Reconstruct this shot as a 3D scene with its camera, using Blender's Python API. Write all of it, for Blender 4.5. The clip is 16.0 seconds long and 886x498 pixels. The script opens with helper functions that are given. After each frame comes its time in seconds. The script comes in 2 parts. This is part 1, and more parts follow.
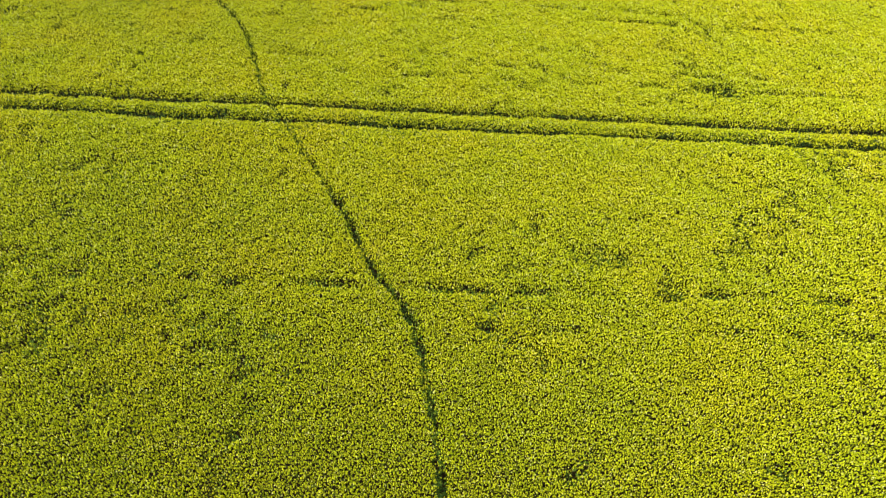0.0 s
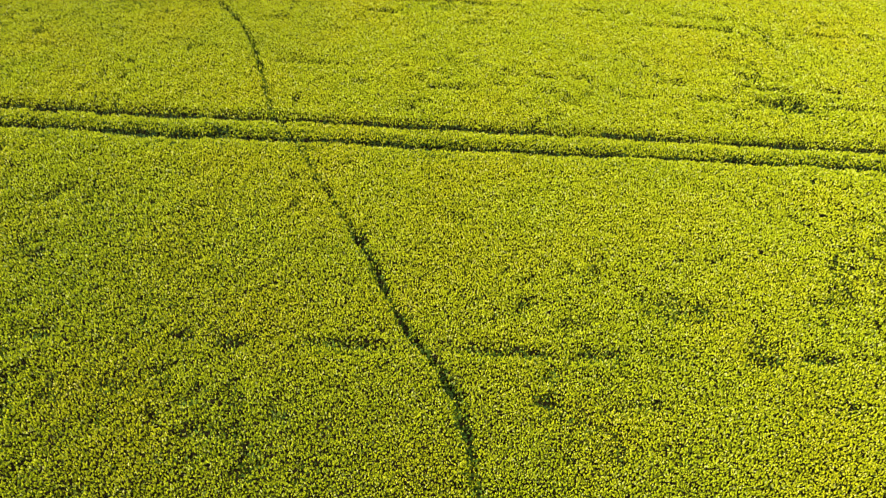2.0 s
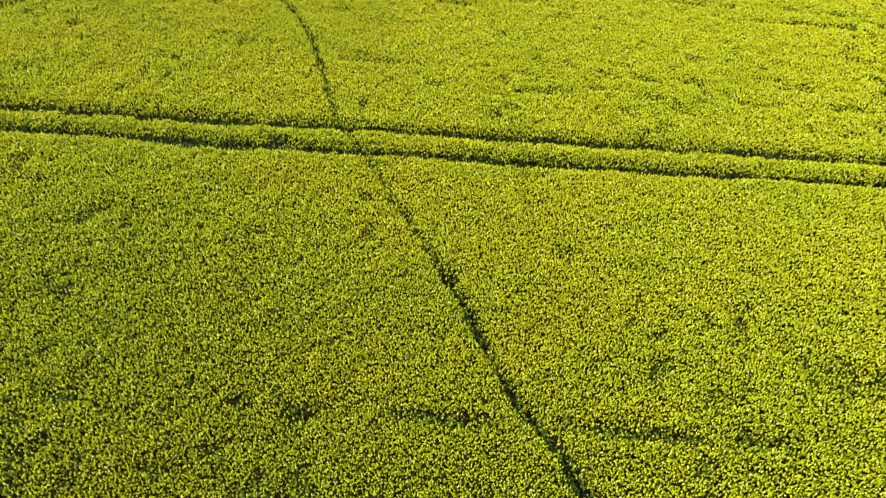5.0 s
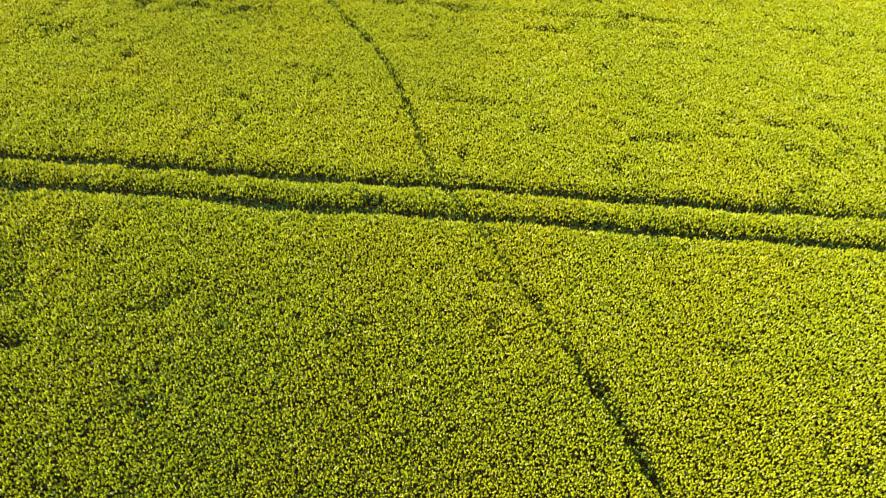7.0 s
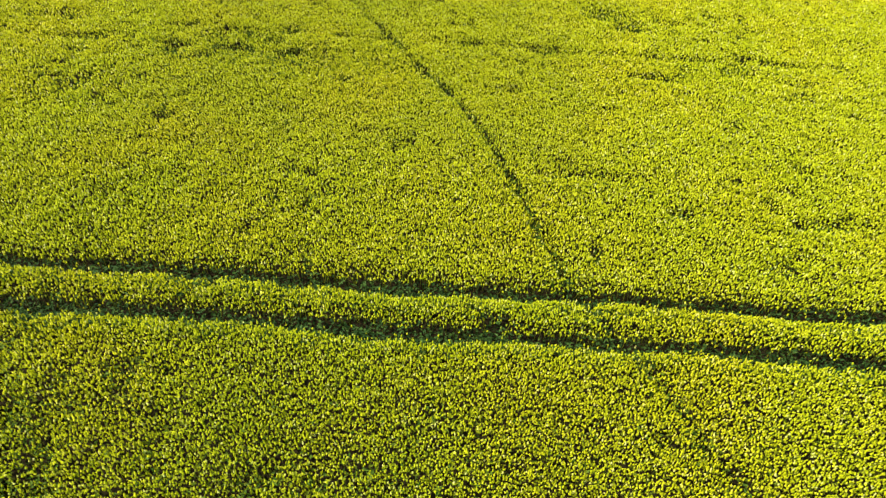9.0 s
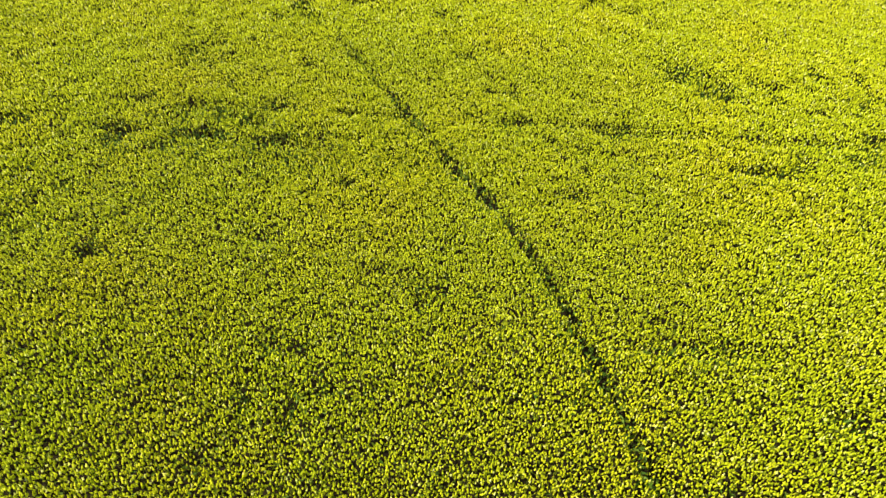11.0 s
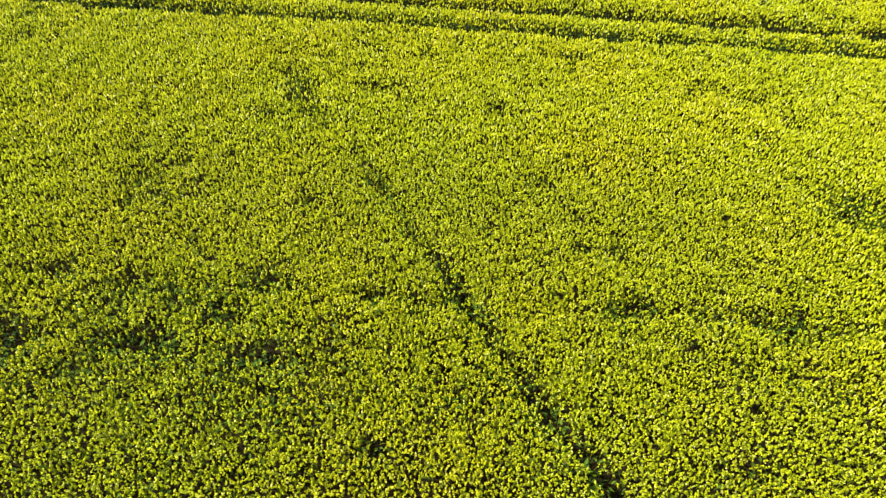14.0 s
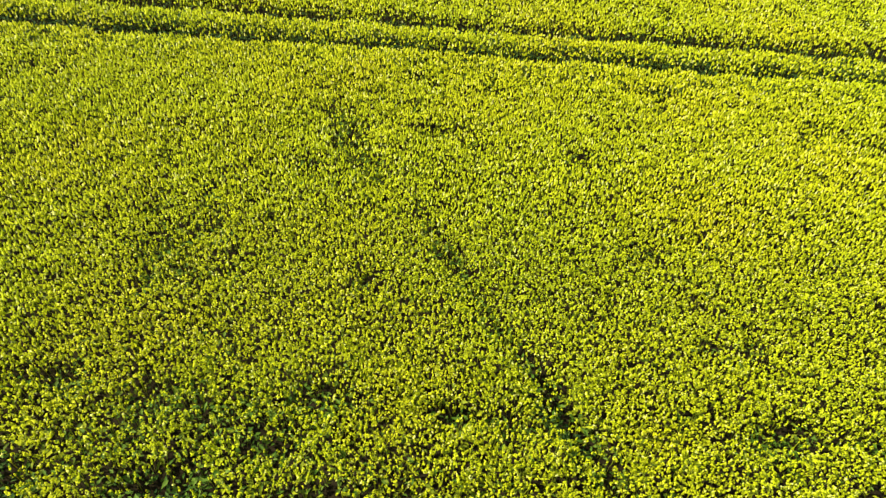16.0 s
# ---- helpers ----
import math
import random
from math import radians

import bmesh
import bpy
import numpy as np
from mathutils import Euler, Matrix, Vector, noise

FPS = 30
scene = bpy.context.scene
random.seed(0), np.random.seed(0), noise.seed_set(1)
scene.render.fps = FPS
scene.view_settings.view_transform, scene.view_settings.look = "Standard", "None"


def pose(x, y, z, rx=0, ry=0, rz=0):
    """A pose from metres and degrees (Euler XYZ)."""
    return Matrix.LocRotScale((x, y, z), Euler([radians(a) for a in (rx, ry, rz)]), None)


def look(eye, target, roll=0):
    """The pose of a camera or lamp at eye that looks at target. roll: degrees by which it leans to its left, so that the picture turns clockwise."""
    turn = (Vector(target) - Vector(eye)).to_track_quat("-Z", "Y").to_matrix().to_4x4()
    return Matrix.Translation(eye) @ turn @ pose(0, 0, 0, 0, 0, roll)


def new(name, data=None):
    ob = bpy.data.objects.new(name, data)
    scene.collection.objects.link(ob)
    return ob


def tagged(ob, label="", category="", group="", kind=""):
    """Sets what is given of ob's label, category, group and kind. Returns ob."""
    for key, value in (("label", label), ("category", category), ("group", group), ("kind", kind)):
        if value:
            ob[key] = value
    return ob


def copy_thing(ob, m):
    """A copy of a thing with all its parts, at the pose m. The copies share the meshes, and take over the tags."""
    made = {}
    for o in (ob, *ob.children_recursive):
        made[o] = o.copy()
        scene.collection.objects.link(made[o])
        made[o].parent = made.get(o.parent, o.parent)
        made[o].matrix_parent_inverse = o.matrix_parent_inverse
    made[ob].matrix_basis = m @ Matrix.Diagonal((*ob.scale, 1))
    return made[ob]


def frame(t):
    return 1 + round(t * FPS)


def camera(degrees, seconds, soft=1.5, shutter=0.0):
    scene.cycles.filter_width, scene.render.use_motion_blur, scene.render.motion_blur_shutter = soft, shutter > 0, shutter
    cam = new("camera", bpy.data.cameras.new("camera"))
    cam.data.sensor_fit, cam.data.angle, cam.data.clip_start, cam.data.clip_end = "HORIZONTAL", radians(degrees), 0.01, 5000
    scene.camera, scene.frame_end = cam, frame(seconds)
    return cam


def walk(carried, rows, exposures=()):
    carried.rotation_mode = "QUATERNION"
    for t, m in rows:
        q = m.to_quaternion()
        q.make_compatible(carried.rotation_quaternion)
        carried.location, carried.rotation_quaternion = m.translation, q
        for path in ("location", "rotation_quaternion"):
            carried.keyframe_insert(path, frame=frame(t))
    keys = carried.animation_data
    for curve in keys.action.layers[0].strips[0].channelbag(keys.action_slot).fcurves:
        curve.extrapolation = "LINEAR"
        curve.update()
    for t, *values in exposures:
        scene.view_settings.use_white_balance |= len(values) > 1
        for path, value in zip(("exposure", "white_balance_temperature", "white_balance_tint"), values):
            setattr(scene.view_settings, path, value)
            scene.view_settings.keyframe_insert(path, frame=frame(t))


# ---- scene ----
cam = camera(68.0, 16.0, soft=1.4)
PATH = [
    (0, (12.376, -32.981, 23.356), (12.463, -31.562, 21.949), 4.8),
    (0.5, (12.001, -31.557, 22.835), (12.084, -30.135, 21.431), 4.8),
    (1, (11.624, -30.208, 22.25), (11.704, -28.784, 20.848), 4.7),
    (1.5, (11.233, -28.997, 21.551), (11.312, -27.571, 20.151), 4.7),
    (2, (10.872, -27.926, 20.812), (10.951, -26.498, 19.414), 4.8),
    (2.5, (10.507, -26.984, 20.005), (10.585, -25.553, 18.609), 4.8),
    (3, (10.03, -26.146, 19.247), (10.11, -24.712, 17.855), 4.9),
    (3.5, (9.435, -25.416, 18.601), (9.515, -23.977, 17.214), 4.9),
    (3.7, (9.208, -25.137, 18.405), (9.284, -23.697, 17.019), 4.8),
    (5.8, (6.769, -21.593, 18.077), (6.74, -20.188, 16.655), 3.4),
    (6, (6.231, -21.091, 17.975), (6.207, -19.686, 16.552), 3.5),
    (6.5, (4.996, -19.873, 17.771), (4.972, -18.466, 16.349), 3.6),
    (7, (3.746, -18.507, 17.699), (3.723, -17.104, 16.274), 3.6),
    (7.5, (2.458, -17.025, 17.633), (2.44, -15.623, 16.206), 3.6),
    (8, (1.24, -15.396, 17.313), (1.223, -13.998, 15.883), 3.7),
    (8.5, (0.079, -13.668, 16.726), (0.07, -12.269, 15.297), 4.0),
    (8.7, (-0.429, -13.068, 16.515), (-0.424, -11.657, 15.098), 4.2),
    (10.8, (-2.38, -3.876, 14.608), (-2.387, -2.473, 13.183), 3.7),
    (11, (-2.491, -2.969, 14.524), (-2.499, -1.568, 13.096), 3.7),
    (11.5, (-2.847, -0.801, 14.219), (-2.858, 0.596, 12.788), 3.6),
    (12, (-3.299, 1.166, 13.918), (-3.305, 2.562, 12.486), 3.8),
    (12.5, (-3.624, 2.925, 13.619), (-3.636, 4.319, 12.186), 3.6),
    (13, (-3.978, 4.431, 13.25), (-3.99, 5.828, 11.819), 3.6),
    (13.5, (-4.27, 5.725, 12.935), (-4.285, 7.123, 11.504), 3.6),
    (14, (-4.554, 6.877, 12.712), (-4.571, 8.273, 11.28), 3.6),
    (14.5, (-4.863, 7.877, 12.5), (-4.89, 9.272, 11.068), 3.5),
    (15, (-5.271, 8.684, 12.294), (-5.303, 10.079, 10.862), 3.6),
    (15.5, (-5.784, 9.51, 11.992), (-5.82, 10.906, 10.56), 3.4),
    (16, (-6.427, 10.337, 11.685), (-6.467, 11.737, 10.258), 3.4),
]
EXPOSURES = ((0, 0.68), (2, 0.66), (3.7, 0.63), (6, 0.67), (8.5, 0.71), (11, 0.76), (13.5, 0.74), (16, 0.78))
walk(cam, [(t, look(e, g, r)) for t, e, g, r in PATH], EXPOSURES)

# ---- light ----
SUN_AZ, SUN_EL = radians(174), radians(46)   # azimuth counted from +x towards +y
world = bpy.data.worlds.new("sky")
scene.world = world
world.use_nodes = True
wn = world.node_tree.nodes
sky = wn.new("ShaderNodeTexSky")
sky.sky_type = "NISHITA"
sky.sun_disc = False
sky.sun_elevation = SUN_EL
sky.sun_rotation = radians(90) - SUN_AZ
wn["Background"].inputs["Strength"].default_value = 0.105
world.node_tree.links.new(sky.outputs[0], wn["Background"].inputs[0])
sun = new("sun", bpy.data.lights.new("sun", "SUN"))
sun.data.energy = 4.35
sun.data.angle = radians(0.55)
sun.data.color = (1.0, 0.95, 0.86)
sun_dir = Vector((math.cos(SUN_AZ) * math.cos(SUN_EL), math.sin(SUN_AZ) * math.cos(SUN_EL), math.sin(SUN_EL)))
sun.matrix_world = look(sun_dir * 60, (0, 0, 0))


# ---- materials ----
def material(name):
    m = bpy.data.materials.new(name)
    m.use_nodes = True
    nt = m.node_tree
    bsdf = nt.nodes["Principled BSDF"]
    return m, nt, bsdf


def ramp(nt, fac, stops):
    r = nt.nodes.new("ShaderNodeValToRGB")
    e = r.color_ramp.elements
    while len(e) < len(stops):
        e.new(0.5)
    for el, (p, c) in zip(e, stops):
        el.position, el.color = p, (*c, 1)
    nt.links.new(fac, r.inputs[0])
    return r.outputs[0]


def noise_tex(nt, scale, detail=4, rough=0.55):
    co = nt.nodes.new("ShaderNodeTexCoord")
    n = nt.nodes.new("ShaderNodeTexNoise")
    n.inputs["Scale"].default_value = scale
    n.inputs["Detail"].default_value = detail
    n.inputs["Roughness"].default_value = rough
    nt.links.new(co.outputs["Object"], n.inputs["Vector"])
    return n.outputs["Fac"]


def mixed(nt, a, b, fac, kind="MIX"):
    m = nt.nodes.new("ShaderNodeMix")
    m.data_type, m.blend_type = "RGBA", kind
    if isinstance(fac, float):
        m.inputs[0].default_value = fac
    else:
        nt.links.new(fac, m.inputs[0])
    nt.links.new(a, m.inputs[6])
    nt.links.new(b, m.inputs[7])
    return m.outputs[2]


def bump(nt, bsdf, height, strength, distance):
    b = nt.nodes.new("ShaderNodeBump")
    b.inputs["Strength"].default_value = strength
    b.inputs["Distance"].default_value = distance
    nt.links.new(height, b.inputs["Height"])
    nt.links.new(b.outputs[0], bsdf.inputs["Normal"])


def plant_material(name, stops, patch, share, per_object=False):
    """Leaf or petal: a colour for each piece, drifting over metres, and some light let through."""
    m, nt, bsdf = material(name)
    if per_object:
        rnd = nt.nodes.new("ShaderNodeObjectInfo").outputs["Random"]
    else:
        rnd = nt.nodes.new("ShaderNodeNewGeometry").outputs["Random Per Island"]
    base = ramp(nt, rnd, stops)
    drift = ramp(nt, noise_tex(nt, 0.22, 3), patch)
    col = mixed(nt, base, drift, 1.0, "MULTIPLY")
    bsdf.inputs["Roughness"].default_value = 0.6
    bsdf.inputs["Specular IOR Level"].default_value = 0.08
    nt.links.new(col, bsdf.inputs["Base Color"])
    tr = nt.nodes.new("ShaderNodeBsdfTranslucent")
    nt.links.new(col, tr.inputs["Color"])
    mx = nt.nodes.new("ShaderNodeMixShader")
    mx.inputs[0].default_value = share
    nt.links.new(bsdf.outputs[0], mx.inputs[1])
    nt.links.new(tr.outputs[0], mx.inputs[2])
    nt.links.new(mx.outputs[0], nt.nodes["Material Output"].inputs["Surface"])
    return m


PATCH = [(0.3, (0.89, 0.94, 0.9)), (0.5, (0.96, 0.97, 0.9)), (0.72, (1.03, 0.965, 0.8))]
YELLOWS = [(0.0, (0.37, 0.43, 0.006)), (0.25, (0.54, 0.58, 0.006)), (0.68, (0.66, 0.685, 0.01)), (0.9, (0.78, 0.785, 0.035)), (1.0, (0.88, 0.87, 0.26))]
GREENS = [(0.0, (0.06, 0.105, 0.01)), (0.35, (0.15, 0.19, 0.012)), (0.7, (0.29, 0.325, 0.014)), (1.0, (0.44, 0.455, 0.014))]
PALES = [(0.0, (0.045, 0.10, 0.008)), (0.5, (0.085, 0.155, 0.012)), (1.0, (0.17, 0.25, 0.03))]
M_PETAL = plant_material("rape_petals", YELLOWS, PATCH, 0.3)
M_LEAF = plant_material("rape_leaves", GREENS, PATCH, 0.2)
# older low leaves are darker; the shade of the gaps is coloured in too
LOW_SHADED_GREENS = [(0.0, (0.02, 0.05, 0.012)), (0.5, (0.04, 0.09, 0.018)), (1.0, (0.09, 0.16, 0.03))]
M_LOW_SHADED = plant_material("low_shaded_leaves", LOW_SHADED_GREENS, PATCH, 0.15)
M_PALE = plant_material("trodden_leaves", PALES, PATCH, 0.15)
M_PETAL_OWN = plant_material("petals_of_single_plants", YELLOWS, PATCH, 0.25, True)
M_LEAF_OWN = plant_material("leaves_of_single_plants", GREENS, PATCH, 0.2, True)
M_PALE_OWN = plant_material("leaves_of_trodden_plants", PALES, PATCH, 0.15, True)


def soil(name, dark, light):
    m, nt, bsdf = material(name)
    fine, coarse = noise_tex(nt, 14, 6, 0.7), noise_tex(nt, 0.8, 3)
    col = mixed(nt, ramp(nt, fine, [(0.3, dark), (0.75, light)]), ramp(nt, coarse, [(0.3, (0.7, 0.7, 0.7)), (0.7, (1, 1, 1))]), 1.0, "MULTIPLY")
    nt.links.new(col, bsdf.inputs["Base Color"])
    bsdf.inputs["Roughness"].default_value = 1.0
    bsdf.inputs["Specular IOR Level"].default_value = 0.03
    bump(nt, bsdf, fine, 0.6, 0.03)
    return m


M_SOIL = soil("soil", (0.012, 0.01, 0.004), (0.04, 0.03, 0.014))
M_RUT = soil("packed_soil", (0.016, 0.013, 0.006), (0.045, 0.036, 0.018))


def far_canopy():
    m, nt, bsdf = material("distant_crop")
    fine, coarse = noise_tex(nt, 7, 5, 0.7), noise_tex(nt, 0.15, 3)
    col = mixed(nt, ramp(nt, fine, [(0.36, (0.03, 0.045, 0.004)), (0.48, (0.12, 0.135, 0.006)), (0.66, (0.25, 0.26, 0.008))]),
                ramp(nt, coarse, [(0.3, (0.85, 0.9, 0.9)), (0.7, (1, 1, 1))]), 1.0, "MULTIPLY")
    nt.links.new(col, bsdf.inputs["Base Color"])
    bsdf.inputs["Roughness"].default_value = 0.9
    bsdf.inputs["Specular IOR Level"].default_value = 0.05
    bump(nt, bsdf, fine, 1.0, 0.15)
    return m


M_FAR = far_canopy()

# ---- the plan of the field ----
rng = np.random.default_rng(7)
TRACKS = (-0.33, 1.33, 29.67, 31.33)          # wheel tracks of two tramlines, running along x
FAINT = ((-13.15, 0.9), (-15.25, 0.5), (14.75, 0.8), (16.55, 0.6), (5.35, 0.85), (7.1, 0.75), (-24.6, 0.4))
TRAIL = np.array([(14.0, -27), (13.7, -22.9), (13.4, -19.9), (13.05, -18.2), (12.9, -17), (12.55, -15.3), (11.65, -13.6), (10.7, -12.5),
                  (9.7, -10.4), (8.8, -8.2), (8.1, -7.0), (7.1, -5.2), (5.6, -2.5), (4.4, -0.3), (3.6, 0.9), (2.9, 1.9), (2.3, 3.7),
                  (1.7, 5.6), (1.1, 7.2), (0.4, 9.2), (-0.3, 10.6), (-1.3, 12.5), (-2.1, 13.5), (-2.9, 14.6), (-4.0, 16.4), (-4.8, 17.7),
                  (-5.5, 18.6), (-6.1, 19.7), (-6.8, 20.8), (-7.4, 22.1), (-8.3, 23.5), (-8.9, 24.5)])
TRAIL_Y, TRAIL_WORN = (-10, -6, 0, 5, 9, 20, 23), (1.0, 0.85, 0.75, 0.72, 0.88, 0.88, 0.0)   # how much it is trodden along y
# thin spots: x, y, half-length, half-width, how thin
SPOTS = ((32.0, 5.3, 1.9, 0.9, 0.9), (21.2, -10.8, 1.4, 0.9, 0.6), (22.5, -10.8, 0.7, 0.6, 0.65), (6.6, 20.7, 1.2, 1.0, 0.7), (7.6, 19.4, 1.0, 0.9, 0.75), (12.7, 17.0, 0.7, 0.4, 0.6),
         (15.5, 6.0, 0.9, 0.3, 0.5), (26.2, -21.6, 0.6, 0.4, 0.6),
         (15.7, -15.3, 0.5, 0.35, 0.95), (15.7, -13.2, 0.5, 0.3, 0.9), (-9.15, -7.45, 0.5, 0.35, 0.95), (5.0, -3.45, 0.3, 0.35, 0.8), (0.6, 0.0, 0.6, 0.35, 0.95),
         (-8.4, 14.75, 0.8, 0.3, 0.88), (-7.5, 14.2, 6.5, 1.5, 0.3), (-13.8, 14.8, 1.3, 0.35, 0.8), (-7.8, 10.1, 0.35, 0.22, 0.9), (-12.25, 9.1, 0.5, 0.4, 0.85), (-5.7, 12.8, 0.3, 0.25, 0.8),
         (24.3, -13.1, 0.7, 0.35, 0.9), (26.7, -13.0, 1.0, 0.3, 0.8), (4.3, -13.2, 0.5, 0.3, 0.9), (2.4, -13.0, 0.6, 0.3, 0.8), (8.9, -13.15, 1.0, 0.3, 0.5),
         (-13.6, 16.65, 0.5, 0.4, 0.8), (-0.1, 16.6, 0.9, 0.35, 0.7), (-6.1, 16.5, 0.7, 0.3, 0.75), (5.7, 20.5, 0.8, 0.7, 0.5), (6.0, -20.7, 0.4, 0.35, 0.8),
         (3.98, 3.2, 0.25, 0.5, 0.8), (16.0, -14.2, 0.5, 0.6, 0.5), (-3.6, -5.8, 0.35, 0.3, 0.75), (-3.7, -11.7, 0.5, 0.4, 0.5), (-2.9, -17.2, 0.7, 0.5, 0.35),
         (18.4, -22.0, 0.6, 0.4, 0.7), (-4.5, -9.3, 0.4, 0.3, 0.7), (1.5, 12.8, 0.5, 0.3, 0.6), (-10.4, 15.9, 0.5, 0.4, 0.5), (3.3, -3.2, 0.25, 0.25, 0.8), (8.5, -7.7, 0.35, 0.3, 0.92), (-1.0, -8.5, 8.0, 6.5, 0.2), (-12.0, 13.0, 6.0, 5.0, 0.15))


def vnoise(x, y, size, seed):
    """Smooth value noise from -1 to 1 over cells of that size."""
    u, v = x / size + 1000.5, y / size + 1000.5
    i, j = np.floor(u).astype(np.int64), np.floor(v).astype(np.int64)
    fu, fv = u - i, v - j
    fu, fv = fu * fu * (3 - 2 * fu), fv * fv * (3 - 2 * fv)

    def h(a, b):
        k = (a * 374761393 + b * 668265263 + seed * 1442695041) & 0xFFFFFFFF
        k = ((k ^ (k >> 13)) * 1274126177) & 0xFFFFFFFF
        return ((k ^ (k >> 16)) & 0xFFFF) / 32767.5 - 1

    return (h(i, j) * (1 - fu) + h(i + 1, j) * fu) * (1 - fv) + (h(i, j + 1) * (1 - fu) + h(i + 1, j + 1) * fu) * fv


def to_line(x, y, line):
    """Distance to a broken line."""
    best = np.full(x.shape, 1e9)
    for (ax, ay), (bx, by) in zip(line[:-1], line[1:]):
        dx, dy = bx - ax, by - ay
        s = np.clip(((x - ax) * dx + (y - ay) * dy) / (dx * dx + dy * dy), 0, 1)
        best = np.minimum(best, np.hypot(x - ax - s * dx, y - ay - s * dy))
    return best


def smooth(v, a, b):
    s = np.clip((v - a) / (b - a), 0, 1)
    return s * s * (3 - 2 * s)


def crop(x, y):
    """Height of the flower canopy, share of plants that stand, and openness (1 in the tracks)."""
    rag = 0.06 * vnoise(x, y, 0.35, 3) + 0.05 * vnoise(x, y, 1.4, 4)
    keep, low, side = np.ones(x.shape), np.zeros(x.shape), np.zeros(x.shape)
    for y0 in TRACKS:
        d = np.abs(y - y0 - 0.1 * vnoise(x, 0 * x, 3.0, 5)) + 1.3 * rag + 0.07 * vnoise(x, 0 * x + 7 * y0, 1.3, 6)
        keep *= 0.03 + 0.97 * smooth(d, 0.18, 0.37)
        low = np.maximum(low, 0.2 * (1 - smooth(d, 0.25, 0.62)))
        side = np.maximum(side, 1 - smooth(d, 0.3, 0.55))
    for n, (y0, much) in enumerate(FAINT):
        gappy = smooth(vnoise(x, 0 * x + 9 * n, 1.1, 11) + 0.5 * vnoise(x, 0 * x + 9 * n, 4.0, 12), -0.15, 0.55) * much
        if 0 < y0 < 10:
            gappy = gappy * smooth(x, -3.0, 6.0)
        d = 1 - smooth(np.abs(y - y0 - 0.12 * vnoise(x, 0 * x, 2.2, 13 + n)) + rag, 0.08, 0.42)
        keep *= 1 - 0.6 * d * gappy
        low = np.maximum(low, 0.22 * d * gappy)
    d = to_line(x, y, TRAIL) + 1.2 * rag
    worn = np.interp(y, TRAIL_Y, TRAIL_WORN) * (0.55 + 0.45 * smooth(vnoise(x, y, 0.8, 21), -0.6, 0.2))
    keep *= 1 - 0.9 * (1 - smooth(d, 0.09, 0.27)) * worn
    low = np.maximum(low, 0.16 * (1 - smooth(d, 0.08, 0.3)) * worn)
    side = np.maximum(side, 0.95 * (1 - smooth(d, 0.12, 0.32)) * worn)
    for sx, sy, a, b, much in SPOTS:
        d = 1 - smooth(np.hypot((x - sx) / a, (y - sy) / b) + 4.0 * rag, 0.3, 1.3)
        keep *= 1 - (0.97 if much > 0.9 else 0.85) * much * d
        low = np.maximum(low, (0.45 if much > 0.9 else 0.27) * much * d)
    thin = smooth(vnoise(x, y, 0.55, 31) + 0.6 * vnoise(x, y, 2.3, 32) + 0.4 * vnoise(x, y, 7.0, 33), 0.45, 1.2)
    keep *= 1 - 0.52 * thin
    low = low + 0.1 * thin
    top = 1.28 + 0.07 * vnoise(x, y, 5.0, 41) + 0.06 * vnoise(x, y, 0.7, 42) + 0.05 * vnoise(x, y, 0.2, 43) - low
    return top, keep, np.clip(np.maximum(low / 0.25, side), 0, 1)


LEFT = lambda y: np.interp(y, (-26, -14, -10, 0, 18.5, 33, 34.5, 37, 40), (-3.5, -7.3, -10.6, -16, -25.6, -25, -17, -3, 7))
RIGHT = lambda y: np.interp(y, (-26, -20, 25, 27, 34, 40), (29.5, 32.5, 55.3, 29, 18.8, 11))
Y0, Y1 = -25.5, 39.5


def scatter(pitch):
    """A jittered grid of stands over the field."""
    gx, gy = np.meshgrid(np.arange(-30, 62, pitch), np.arange(Y0, Y1, pitch))
    x = gx.ravel() + rng.uniform(-0.55, 0.55, gx.size) * pitch
    y = gy.ravel() + rng.uniform(-0.55, 0.55, gx.size) * pitch
    ok = (x > LEFT(y)) & (x < RIGHT(y))
    x, y = x[ok], y[ok]
    return x, y


def spin(n, tilt):
    """Random turns about z, leaning by about tilt radians."""
    a, b, c = rng.uniform(0, 2 * np.pi, n), rng.normal(0, tilt, n), rng.uniform(0, 2 * np.pi, n)
    ca, sa, cb, sb, cc, sc = np.cos(a), np.sin(a), np.cos(b), np.sin(b), np.cos(c), np.sin(c)
    z = np.zeros(n)
    one = np.ones(n)
    rz = np.array([[ca, -sa, z], [sa, ca, z], [z, z, one]])
    rx = np.array([[one, z, z], [z, cb, -sb], [z, sb, cb]])
    rw = np.array([[cc, -sc, z], [sc, cc, z], [z, z, one]])
    return np.einsum("ijn,jkn,kln->nil", rw, rx, rz)


def repeat(points, faces, place, turn, size, wobble):
    """One shape set down many times, each a little different: all corners and all triangles."""
    p = np.asarray(points, float)[None] * size[:, None, :]
    p = p * (1 + rng.normal(0, wobble, p.shape))
    p = np.einsum("nij,nkj->nki", turn, p) + place[:, None, :]
    f = np.asarray(faces)[None] + (np.arange(len(place)) * len(points))[:, None, None]
    return p.reshape(-1, 3), f.reshape(-1, 3)


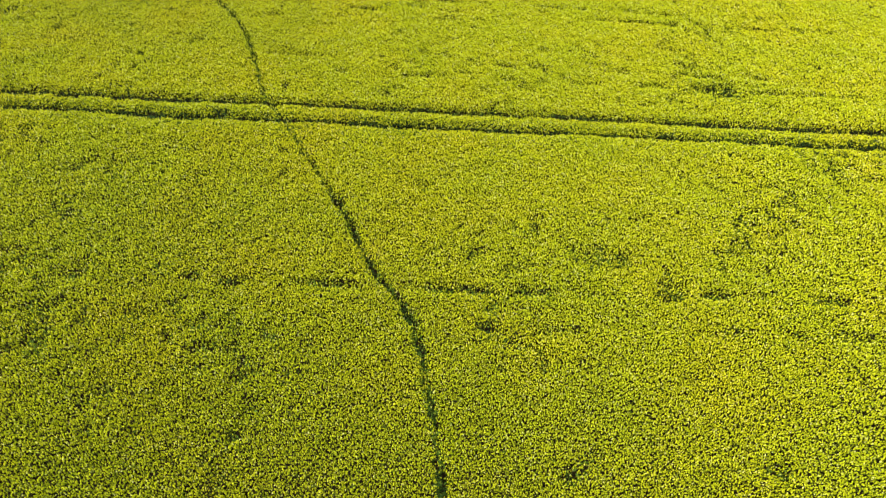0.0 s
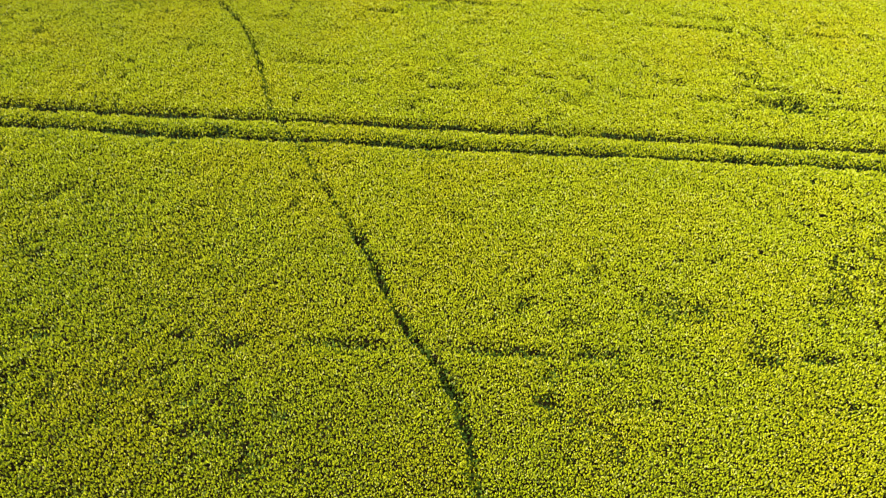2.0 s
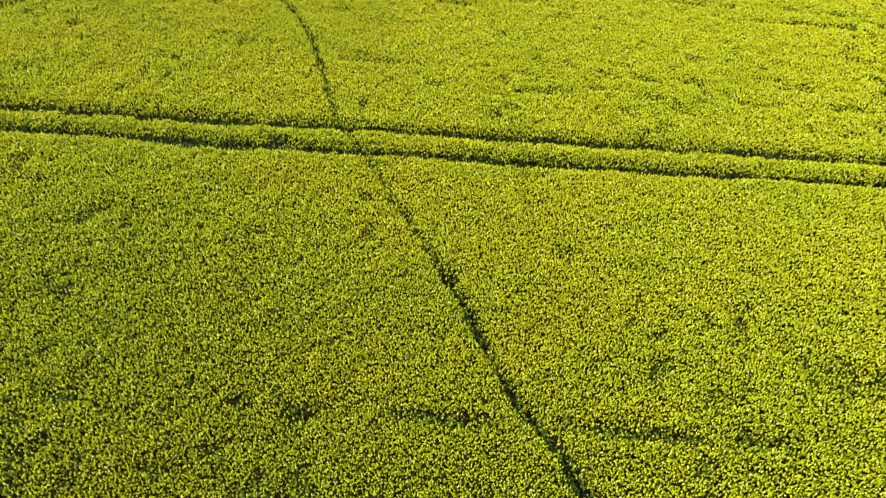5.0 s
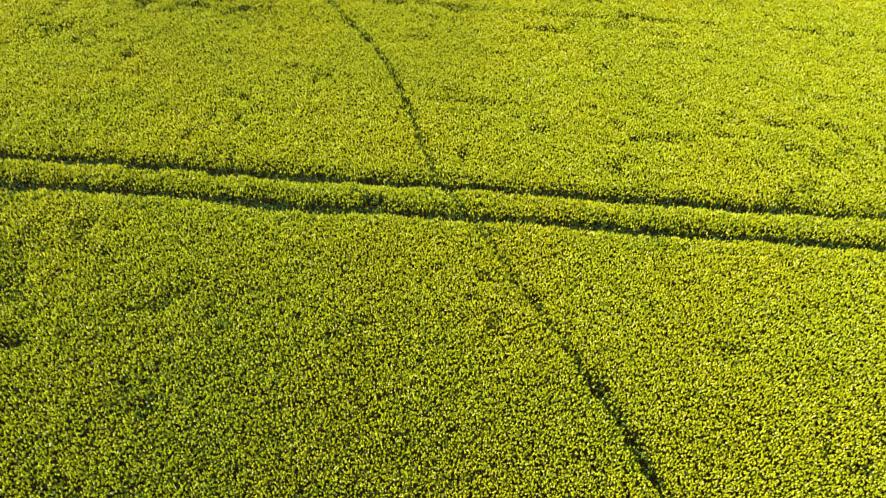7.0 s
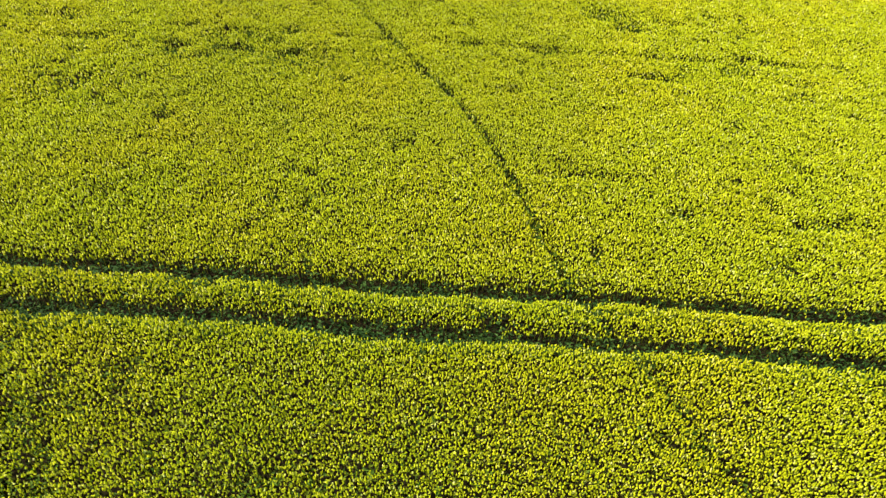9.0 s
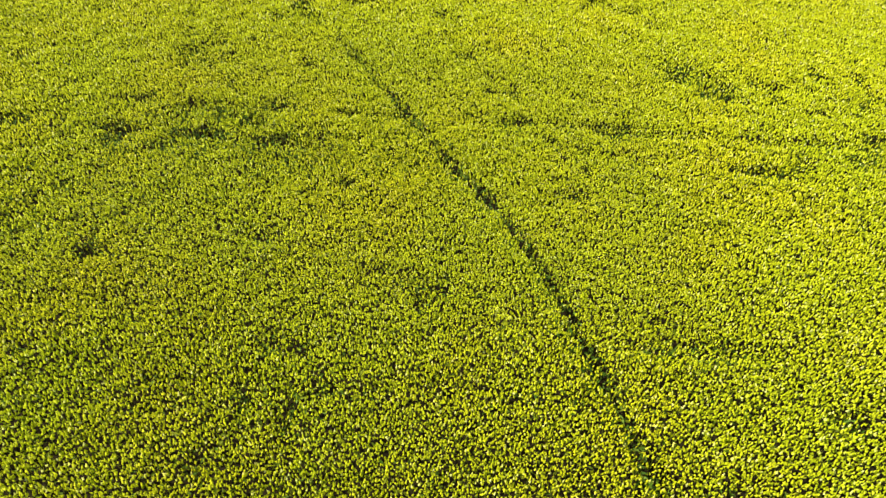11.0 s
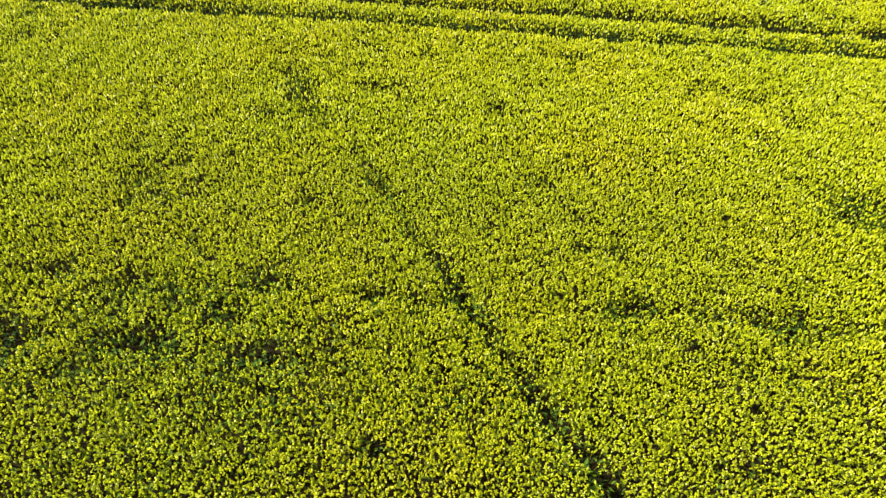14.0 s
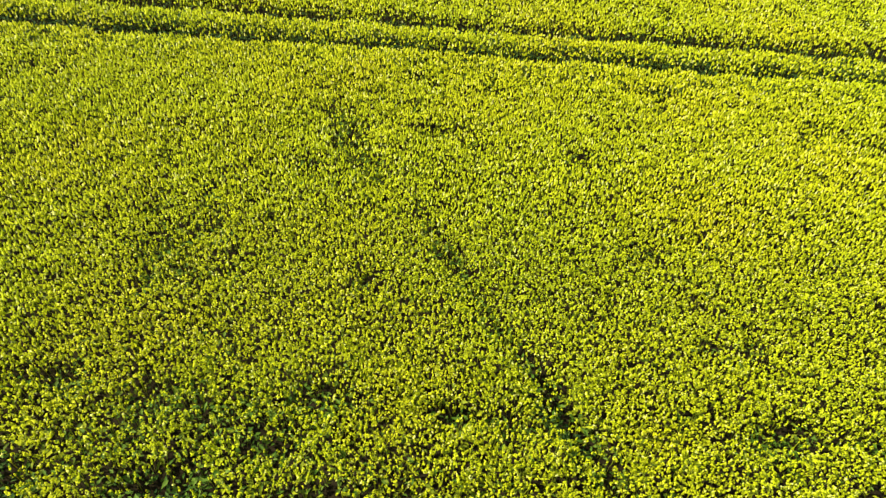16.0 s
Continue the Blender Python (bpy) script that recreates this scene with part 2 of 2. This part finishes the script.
def joined(name, sets, mat, parent=None):
    """A mesh out of many corners and triangles."""
    count, ps, fs = 0, [], []
    for p, f in sets:
        ps.append(p)
        fs.append(f + count)
        count += len(p)
    p, f = np.concatenate(ps), np.concatenate(fs)
    me = bpy.data.meshes.new(name)
    me.vertices.add(len(p))
    me.vertices.foreach_set("co", p.astype(np.float32).ravel())
    me.loops.add(f.size)
    me.loops.foreach_set("vertex_index", f.astype(np.int32).ravel())
    me.polygons.add(len(f))
    me.polygons.foreach_set("loop_start", np.arange(0, f.size, 3, dtype=np.int32))
    me.polygons.foreach_set("use_smooth", np.ones(len(f), dtype=bool))
    me.update(calc_edges=True)
    me.materials.append(mat)
    ob = new(name, me)
    ob.parent = parent
    return ob


def ringed(n, rings):
    """Corners and triangles of a cap: a tip and rings of n corners, given as (radius, height)."""
    pts = [(0, 0, rings[0][1])]
    fs = []
    for k, (r, z) in enumerate(rings[1:]):
        for i in range(n):
            a = 2 * math.pi * (i + 0.5 * k) / n
            pts.append((r * math.cos(a), r * math.sin(a), z))
    for i in range(n):
        fs.append((0, 1 + i, 1 + (i + 1) % n))
    for k in range(len(rings) - 2):
        u, v = 1 + k * n, 1 + (k + 1) * n
        for i in range(n):
            j = (i + 1) % n
            fs += [(u + i, v + i, u + j), (u + j, v + i, v + j)]
    return pts, fs


HEAD = ringed(3, [(0, 0.6), (1.0, -0.5)])
STALK = ([(-1, 0, 0), (1, 0, 0), (0, 0.3, -1)], [(0, 1, 2)])
LEAF = ([(0, 0, 0), (0.5, 0.45, 0.18), (0, 1, -0.12), (-0.5, 0.45, 0.18)], [(0, 1, 2), (0, 2, 3)])

# ---- ground ----
def sheet(name, xs, ys, height, mat):
    x, y = np.meshgrid(xs, ys)
    z = height(x, y)
    w = len(xs)
    i = np.arange(len(ys) - 1)[:, None] * w + np.arange(w - 1)[None]
    i = i.ravel()
    f = np.concatenate([np.stack([i, i + 1, i + w + 1], 1), np.stack([i, i + w + 1, i + w], 1)])
    return joined(name, [(np.stack([x.ravel(), y.ravel(), z.ravel()], 1), f)], mat)


wide = np.concatenate([-np.geomspace(2500, 70, 14), np.arange(-64, 68, 2.0), np.geomspace(74, 2500, 14)])
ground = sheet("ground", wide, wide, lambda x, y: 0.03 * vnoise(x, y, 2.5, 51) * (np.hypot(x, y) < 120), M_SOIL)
tagged(ground, "dark brown crumbly soil under a rapeseed crop", "ground", kind="structure")


def rut(x, y, y0):
    d = np.abs(y - y0)
    return 0.05 + 0.03 * smooth(d, 0.05, 0.2) - 0.03 * smooth(d, 0.2, 0.26) + 0.006 * vnoise(x, y, 0.3, 52)


for y0 in TRACKS:
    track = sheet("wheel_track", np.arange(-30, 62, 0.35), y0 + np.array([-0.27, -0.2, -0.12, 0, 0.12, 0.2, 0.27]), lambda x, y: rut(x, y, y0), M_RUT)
    tagged(track, "narrow rut of packed bare soil between rapeseed rows", "wheel track", "tramlines across the field", "structure")

# ---- crop ----
field = tagged(new("rapeseed_crop"), "dense field of yellow rapeseed in full flower", "crop", kind="stuff")


x, y = scatter(0.069)
top, keep, open_ = crop(x, y)
share = 1 - 0.3 * np.maximum(smooth(x, 24, 34), smooth(y, 26, 31))   # fewer, larger heads at the far ends
ok = rng.random(x.size) < keep * share
x, y, top, open_, share = x[ok], y[ok], top[ok], open_[ok], share[ok]
k = x.size
z = top + 0.04 - np.abs(rng.normal(0, 0.12, k)) + rng.normal(0, 0.02, k)
size = rng.uniform(0.026, 0.037, k) / share ** 0.5
tall = rng.uniform(0.06, 0.115, k)
place = np.stack([x, y, z], 1)
# where the camera passes low a head is three tufts of florets, further off it is one spike
close = rng.random(k) < (1 - smooth(np.maximum(np.abs(x + 5.0) / 11.0, np.abs(y - 14.5) / 8.0), 0.7, 1.1))
sets = [repeat(*HEAD, place[~close], spin((~close).sum(), 0.22), np.stack([size, size, tall], 1)[~close], 0.2)]
for n in range(3):
    a, ring = rng.uniform(0, 2 * np.pi, close.sum()), 0.6 * size[close] * (n > 0)
    put = place[close] + np.stack([ring * np.cos(a), ring * np.sin(a), (0.35 - 0.35 * n + rng.uniform(-0.15, 0.15, a.size)) * tall[close]], 1)
    s = size[close] * rng.uniform(0.6, 0.85, a.size)
    sets.append(repeat(*HEAD, put, spin(a.size, 0.5), np.stack([s, s, s * rng.uniform(1.1, 1.9, a.size)], 1), 0.2))
tagged(joined("flower_heads", sets, M_PETAL, field), "bright yellow rapeseed flower heads", kind="stuff")
some = rng.random(k) < np.where(open_ > 0.3, 0.6, 0.14)
n = some.sum()
stalks = [repeat(*STALK, place[some] + (0, 0, 0.0), spin(n, 0.15), np.stack([rng.uniform(0.006, 0.012, n), np.full(n, 0.05), rng.uniform(0.35, 0.8, n)], 1), 0.1)]
tagged(joined("stalks", stalks, M_LEAF, field), "thin green rapeseed stalks", kind="stuff")

x, y = scatter(0.116)
top, keep, open_ = crop(x, y)
lush = rng.random(x.size) < open_
ok = rng.random(x.size) < 0.9
x, y, top, open_, lush, keep = x[ok], y[ok], top[ok], open_[ok], lush[ok], keep[ok]
# more leaves where few flowers hide them
track = np.min([np.abs(y - t) for t in TRACKS], axis=0) < 0.6
more = np.flatnonzero(lush & (~track | (keep < 0.3)))
more = np.concatenate([more, more, more, np.repeat(np.flatnonzero(track & (keep < 0.5)), 3)])
x, y, top, open_, lush, keep = (np.concatenate([v, v[more]]) for v in (x, y, top, open_, lush, keep))
x[-more.size:] += rng.uniform(-0.07, 0.07, more.size)
y[-more.size:] += rng.uniform(-0.07, 0.07, more.size)
k = x.size
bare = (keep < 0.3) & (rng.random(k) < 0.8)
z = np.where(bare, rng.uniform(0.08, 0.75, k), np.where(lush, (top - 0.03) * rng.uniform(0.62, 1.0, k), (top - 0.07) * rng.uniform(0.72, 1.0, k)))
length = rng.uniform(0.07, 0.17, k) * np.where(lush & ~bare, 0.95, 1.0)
# leaves in gaps and beside tracks, at any height, get the shade-darkened green
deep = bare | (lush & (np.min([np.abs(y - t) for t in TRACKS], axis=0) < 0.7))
fresh = (rng.random(k) < 1.3 * open_) & ~deep
for name, mask, mat, words in (("leaves", ~fresh & ~deep, M_LEAF, "yellow-green rapeseed leaves and stems below the flowers"),
                               ("low_shaded_leaves", deep, M_LOW_SHADED, "dark green broad leaves in and along the gaps, partly darkened as painted shade"),
                               ("bent_leaves", fresh, M_PALE, "fresh green leaves laid open where flowers are missing")):
    n = mask.sum()
    put = np.stack([x[mask], y[mask], z[mask]], 1)
    ell = length[mask]
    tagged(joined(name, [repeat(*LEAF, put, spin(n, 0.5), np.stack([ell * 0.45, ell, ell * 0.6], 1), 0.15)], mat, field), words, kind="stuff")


# the field goes on beyond the part with single plants
def outer_height(x, y):
    z = 1.16 + 0.08 * vnoise(x, y, 5.0, 41) + 0.1 * vnoise(x, y, 1.7, 61) + 0.08 * vnoise(x, y, 0.6, 62)
    for y0 in TRACKS:
        z = np.where(np.abs(y - y0) < 0.25, 0.06, z)
    return z


reach = np.concatenate([-np.geomspace(400, 72, 30), np.arange(-70, 75, 1.0), np.geomspace(77, 400, 30)])
lines = [v for v in reach if min(abs(v - t) for t in TRACKS) > 0.45] + [t + o for t in TRACKS for o in (-0.4, -0.2, 0.2, 0.4)]
outer = sheet("outer_crop", reach, np.array(sorted(lines)), outer_height, M_FAR)
outer.data.materials.append(M_RUT)
bm = bmesh.new()
bm.from_mesh(outer.data)
inside = [f for f in bm.faces if Y0 + 0.6 < (c := f.calc_center_median()).y < Y1 - 0.6 and LEFT(c.y) + 0.6 < c.x < RIGHT(c.y) - 0.6]
bmesh.ops.delete(bm, geom=inside, context="FACES")
for f in bm.faces:
    f.material_index = int(min(abs(f.calc_center_median().y - t) for t in TRACKS) < 0.2)
bm.to_mesh(outer.data)
bm.free()
tagged(outer, "rapeseed crop in flower stretching away", "crop", kind="stuff")


# ---- single plants ----
def part(name, bm, mat, parent, label=""):
    me = bpy.data.meshes.new(name)
    bm.to_mesh(me)
    bm.free()
    me.materials.append(mat)
    ob = new(name, me)
    ob.parent = parent
    return tagged(ob, label)


def tube(bm, points, radii, sides=5):
    rings = []
    for n, (p, r) in enumerate(zip(points, radii)):
        a, b = Vector(points[max(n - 1, 0)]), Vector(points[min(n + 1, len(points) - 1)])
        turn = (b - a).to_track_quat("Z", "Y")
        rings.append([bm.verts.new(Vector(p) + turn @ Vector((r * math.cos(2 * math.pi * i / sides), r * math.sin(2 * math.pi * i / sides), 0))) for i in range(sides)])
    for u, v in zip(rings[:-1], rings[1:]):
        for i in range(sides):
            bm.faces.new((u[i], u[(i + 1) % sides], v[(i + 1) % sides], v[i]))
    bm.faces.new(rings[-1])


def blade(length, width, droop):
    """A leaf with a raised rim and a hanging tip, from the stem outwards along x."""
    bm = bmesh.new()
    rows = []
    for n in range(5):
        s = n / 4
        w = width * math.sin(math.pi * (0.12 + 0.86 * s)) * 0.5
        xx, zz = length * s, 0.25 * length * s - droop * length * s * s
        rows.append([bm.verts.new((xx, -w, zz + 0.25 * w)), bm.verts.new((xx, 0, zz)), bm.verts.new((xx, w, zz + 0.25 * w))])
    for a, b in zip(rows[:-1], rows[1:]):
        for i in (0, 1):
            bm.faces.new((a[i], b[i], b[i + 1], a[i + 1]))
    return bm


def raceme(tall, wide, dice):
    """A spike of small four-petalled flowers."""
    bm = bmesh.new()
    for n in range(15):
        s = n / 14
        a, r = 2.4 * n, wide * (0.45 + 0.55 * math.sin(math.pi * (0.15 + 0.7 * s)))
        c = Vector((r * math.cos(a), r * math.sin(a), tall * (1 - s) * 0.95))
        turn = Vector((math.cos(a), math.sin(a), 1.1 - 0.7 * s)).to_track_quat("Z", "Y")
        mid = bm.verts.new(c)
        w = dice.uniform(0.009, 0.013)
        for q in range(4):
            b = math.pi / 2 * q + n
            corners = [(w * 0.9, b - 0.5), (w * 1.35, b), (w * 0.9, b + 0.5)]
            bm.faces.new([mid] + [bm.verts.new(c + turn @ Vector((l * math.cos(g), l * math.sin(g), 0.15 * w))) for l, g in corners])
    return bm


def flowering(tall, wide, dice, parent, where):
    head = part("flower_head", raceme(tall, wide, dice), M_PETAL_OWN, parent, "bright yellow flower head")
    head.matrix_basis = where
    bm = bmesh.new()
    for n in range(4):
        at = Matrix.Translation((0.006 * math.cos(1.6 * n), 0.006 * math.sin(1.6 * n), tall + 0.004 * n))
        bmesh.ops.create_cone(bm, cap_ends=True, segments=4, radius1=0.005, radius2=0.002, depth=0.014, matrix=at)
    part("bud_tip", bm, M_PALE_OWN, head, "tight green buds")


def rapeseed_plant(height, seed):
    dice = random.Random(seed)
    root = tagged(new("rapeseed_plant"), "flowering rapeseed plant with green stem, standing in the crop", "plant", "rapeseed plants of the crop")
    bm = bmesh.new()
    lean = dice.uniform(-0.06, 0.06)
    tube(bm, [(0, 0, -0.03), (lean * 0.4, 0.01, height * 0.45), (lean, 0, height - 0.06)], (0.009, 0.007, 0.004))
    tips = [(lean, 0, height - 0.08)]
    for n in range(4):
        a = 2 * math.pi * (n + dice.random() * 0.6) / 4
        z0, r, up = height * (0.55 + 0.07 * n), dice.uniform(0.07, 0.13), height - dice.uniform(0.06, 0.2)
        tube(bm, [(lean * 0.6, 0, z0), (0.7 * r * math.cos(a), 0.7 * r * math.sin(a), (z0 + up) / 2), (r * math.cos(a), r * math.sin(a), up)], (0.005, 0.004, 0.003), 4)
        tips.append((r * math.cos(a), r * math.sin(a), up - 0.02))
    part("stem", bm, M_LEAF_OWN, root)
    for n in range(4):
        leaf = part("leaf", blade(dice.uniform(0.14, 0.22), dice.uniform(0.05, 0.08), dice.uniform(0.3, 0.6)), M_LEAF_OWN, root)
        leaf.matrix_basis = pose(lean * 0.4, 0, height * (0.3 + 0.14 * n), 0, 0, 137 * n + dice.uniform(0, 60))
    for tip in tips:
        flowering(dice.uniform(0.06, 0.09), dice.uniform(0.02, 0.028), dice, root,
                  pose(*tip, dice.uniform(-12, 12), dice.uniform(-12, 12), dice.uniform(0, 360)))
    return root


def trodden_plant(seed):
    dice = random.Random(seed)
    root = tagged(new("trodden_rapeseed_plant"), "bent rapeseed plant with bruised green leaves on the trodden trail", "plant", "trodden plants of the trail")
    bend = [(0, 0, -0.03), (0.05, 0, 0.35), (0.22, 0.02, 0.62), (0.5, 0.03, 0.74), (0.72, 0.0, 0.7)]
    bm = bmesh.new()
    tube(bm, bend, (0.011, 0.01, 0.008, 0.006, 0.004))
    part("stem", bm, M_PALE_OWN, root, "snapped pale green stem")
    for n in range(10):
        s = 0.15 + 0.075 * n
        k = min(int(s * 4), 3)
        p = Vector(bend[k]).lerp(Vector(bend[k + 1]), s * 4 - k)
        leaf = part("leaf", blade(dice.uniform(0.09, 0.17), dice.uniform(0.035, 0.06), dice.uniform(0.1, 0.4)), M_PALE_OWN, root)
        leaf.matrix_basis = pose(*p, dice.uniform(-25, 25), dice.uniform(-25, 10), 137 * n)
    for n, p in enumerate(((0.7, 0.0, 0.7), (0.52, 0.04, 0.75))):
        flowering(0.07, 0.024, dice, root, pose(*p, 0, 55 + 20 * n, dice.uniform(0, 360)))
    return root


def soil_height(x, y):
    return float(0.03 * vnoise(np.array([x]), np.array([y]), 2.5, 51)[0])


dice = random.Random(5)
kinds = {}
count = 0
while count < 230:
    px, py = dice.uniform(-11.5, 0.5), dice.uniform(12.6, 18.0)
    top, keep, open_ = (float(v[0]) for v in crop(np.array([px]), np.array([py])))
    if keep < 0.75:
        continue
    tall = round(min(max(top + 0.03, 1.1), 1.35) / 0.05)
    kind = (tall, dice.randrange(2))
    spot = pose(px, py, soil_height(px, py), 0, 0, dice.uniform(0, 360))
    if kind in kinds:
        copy_thing(kinds[kind], spot)
    else:
        kinds[kind] = rapeseed_plant(tall * 0.05, 10 * tall + kind[1])
        kinds[kind].matrix_basis = spot
    count += 1

bent = {}
for a, b in zip(TRAIL[:-1], TRAIL[1:]):
    steps = max(1, round(math.hypot(*(b - a)) / 0.62))
    for n in range(steps):
        px, py = a + (b - a) * (n + dice.random() * 0.6) / steps
        px, py = float(px) + dice.uniform(-0.1, 0.1), float(py) + dice.uniform(-0.08, 0.08)
        if min(abs(py - t) for t in TRACKS) < 0.35 or dice.random() > np.interp(py, TRAIL_Y, TRAIL_WORN):
            continue
        kind = dice.randrange(5)
        spot = pose(px, py, soil_height(px, py), 0, 0, math.degrees(math.atan2(b[1] - a[1], b[0] - a[0])) + dice.uniform(-50, 50))
        if kind in bent:
            copy_thing(bent[kind], spot)
        else:
            bent[kind] = trodden_plant(40 + kind)
            bent[kind].matrix_basis = spot
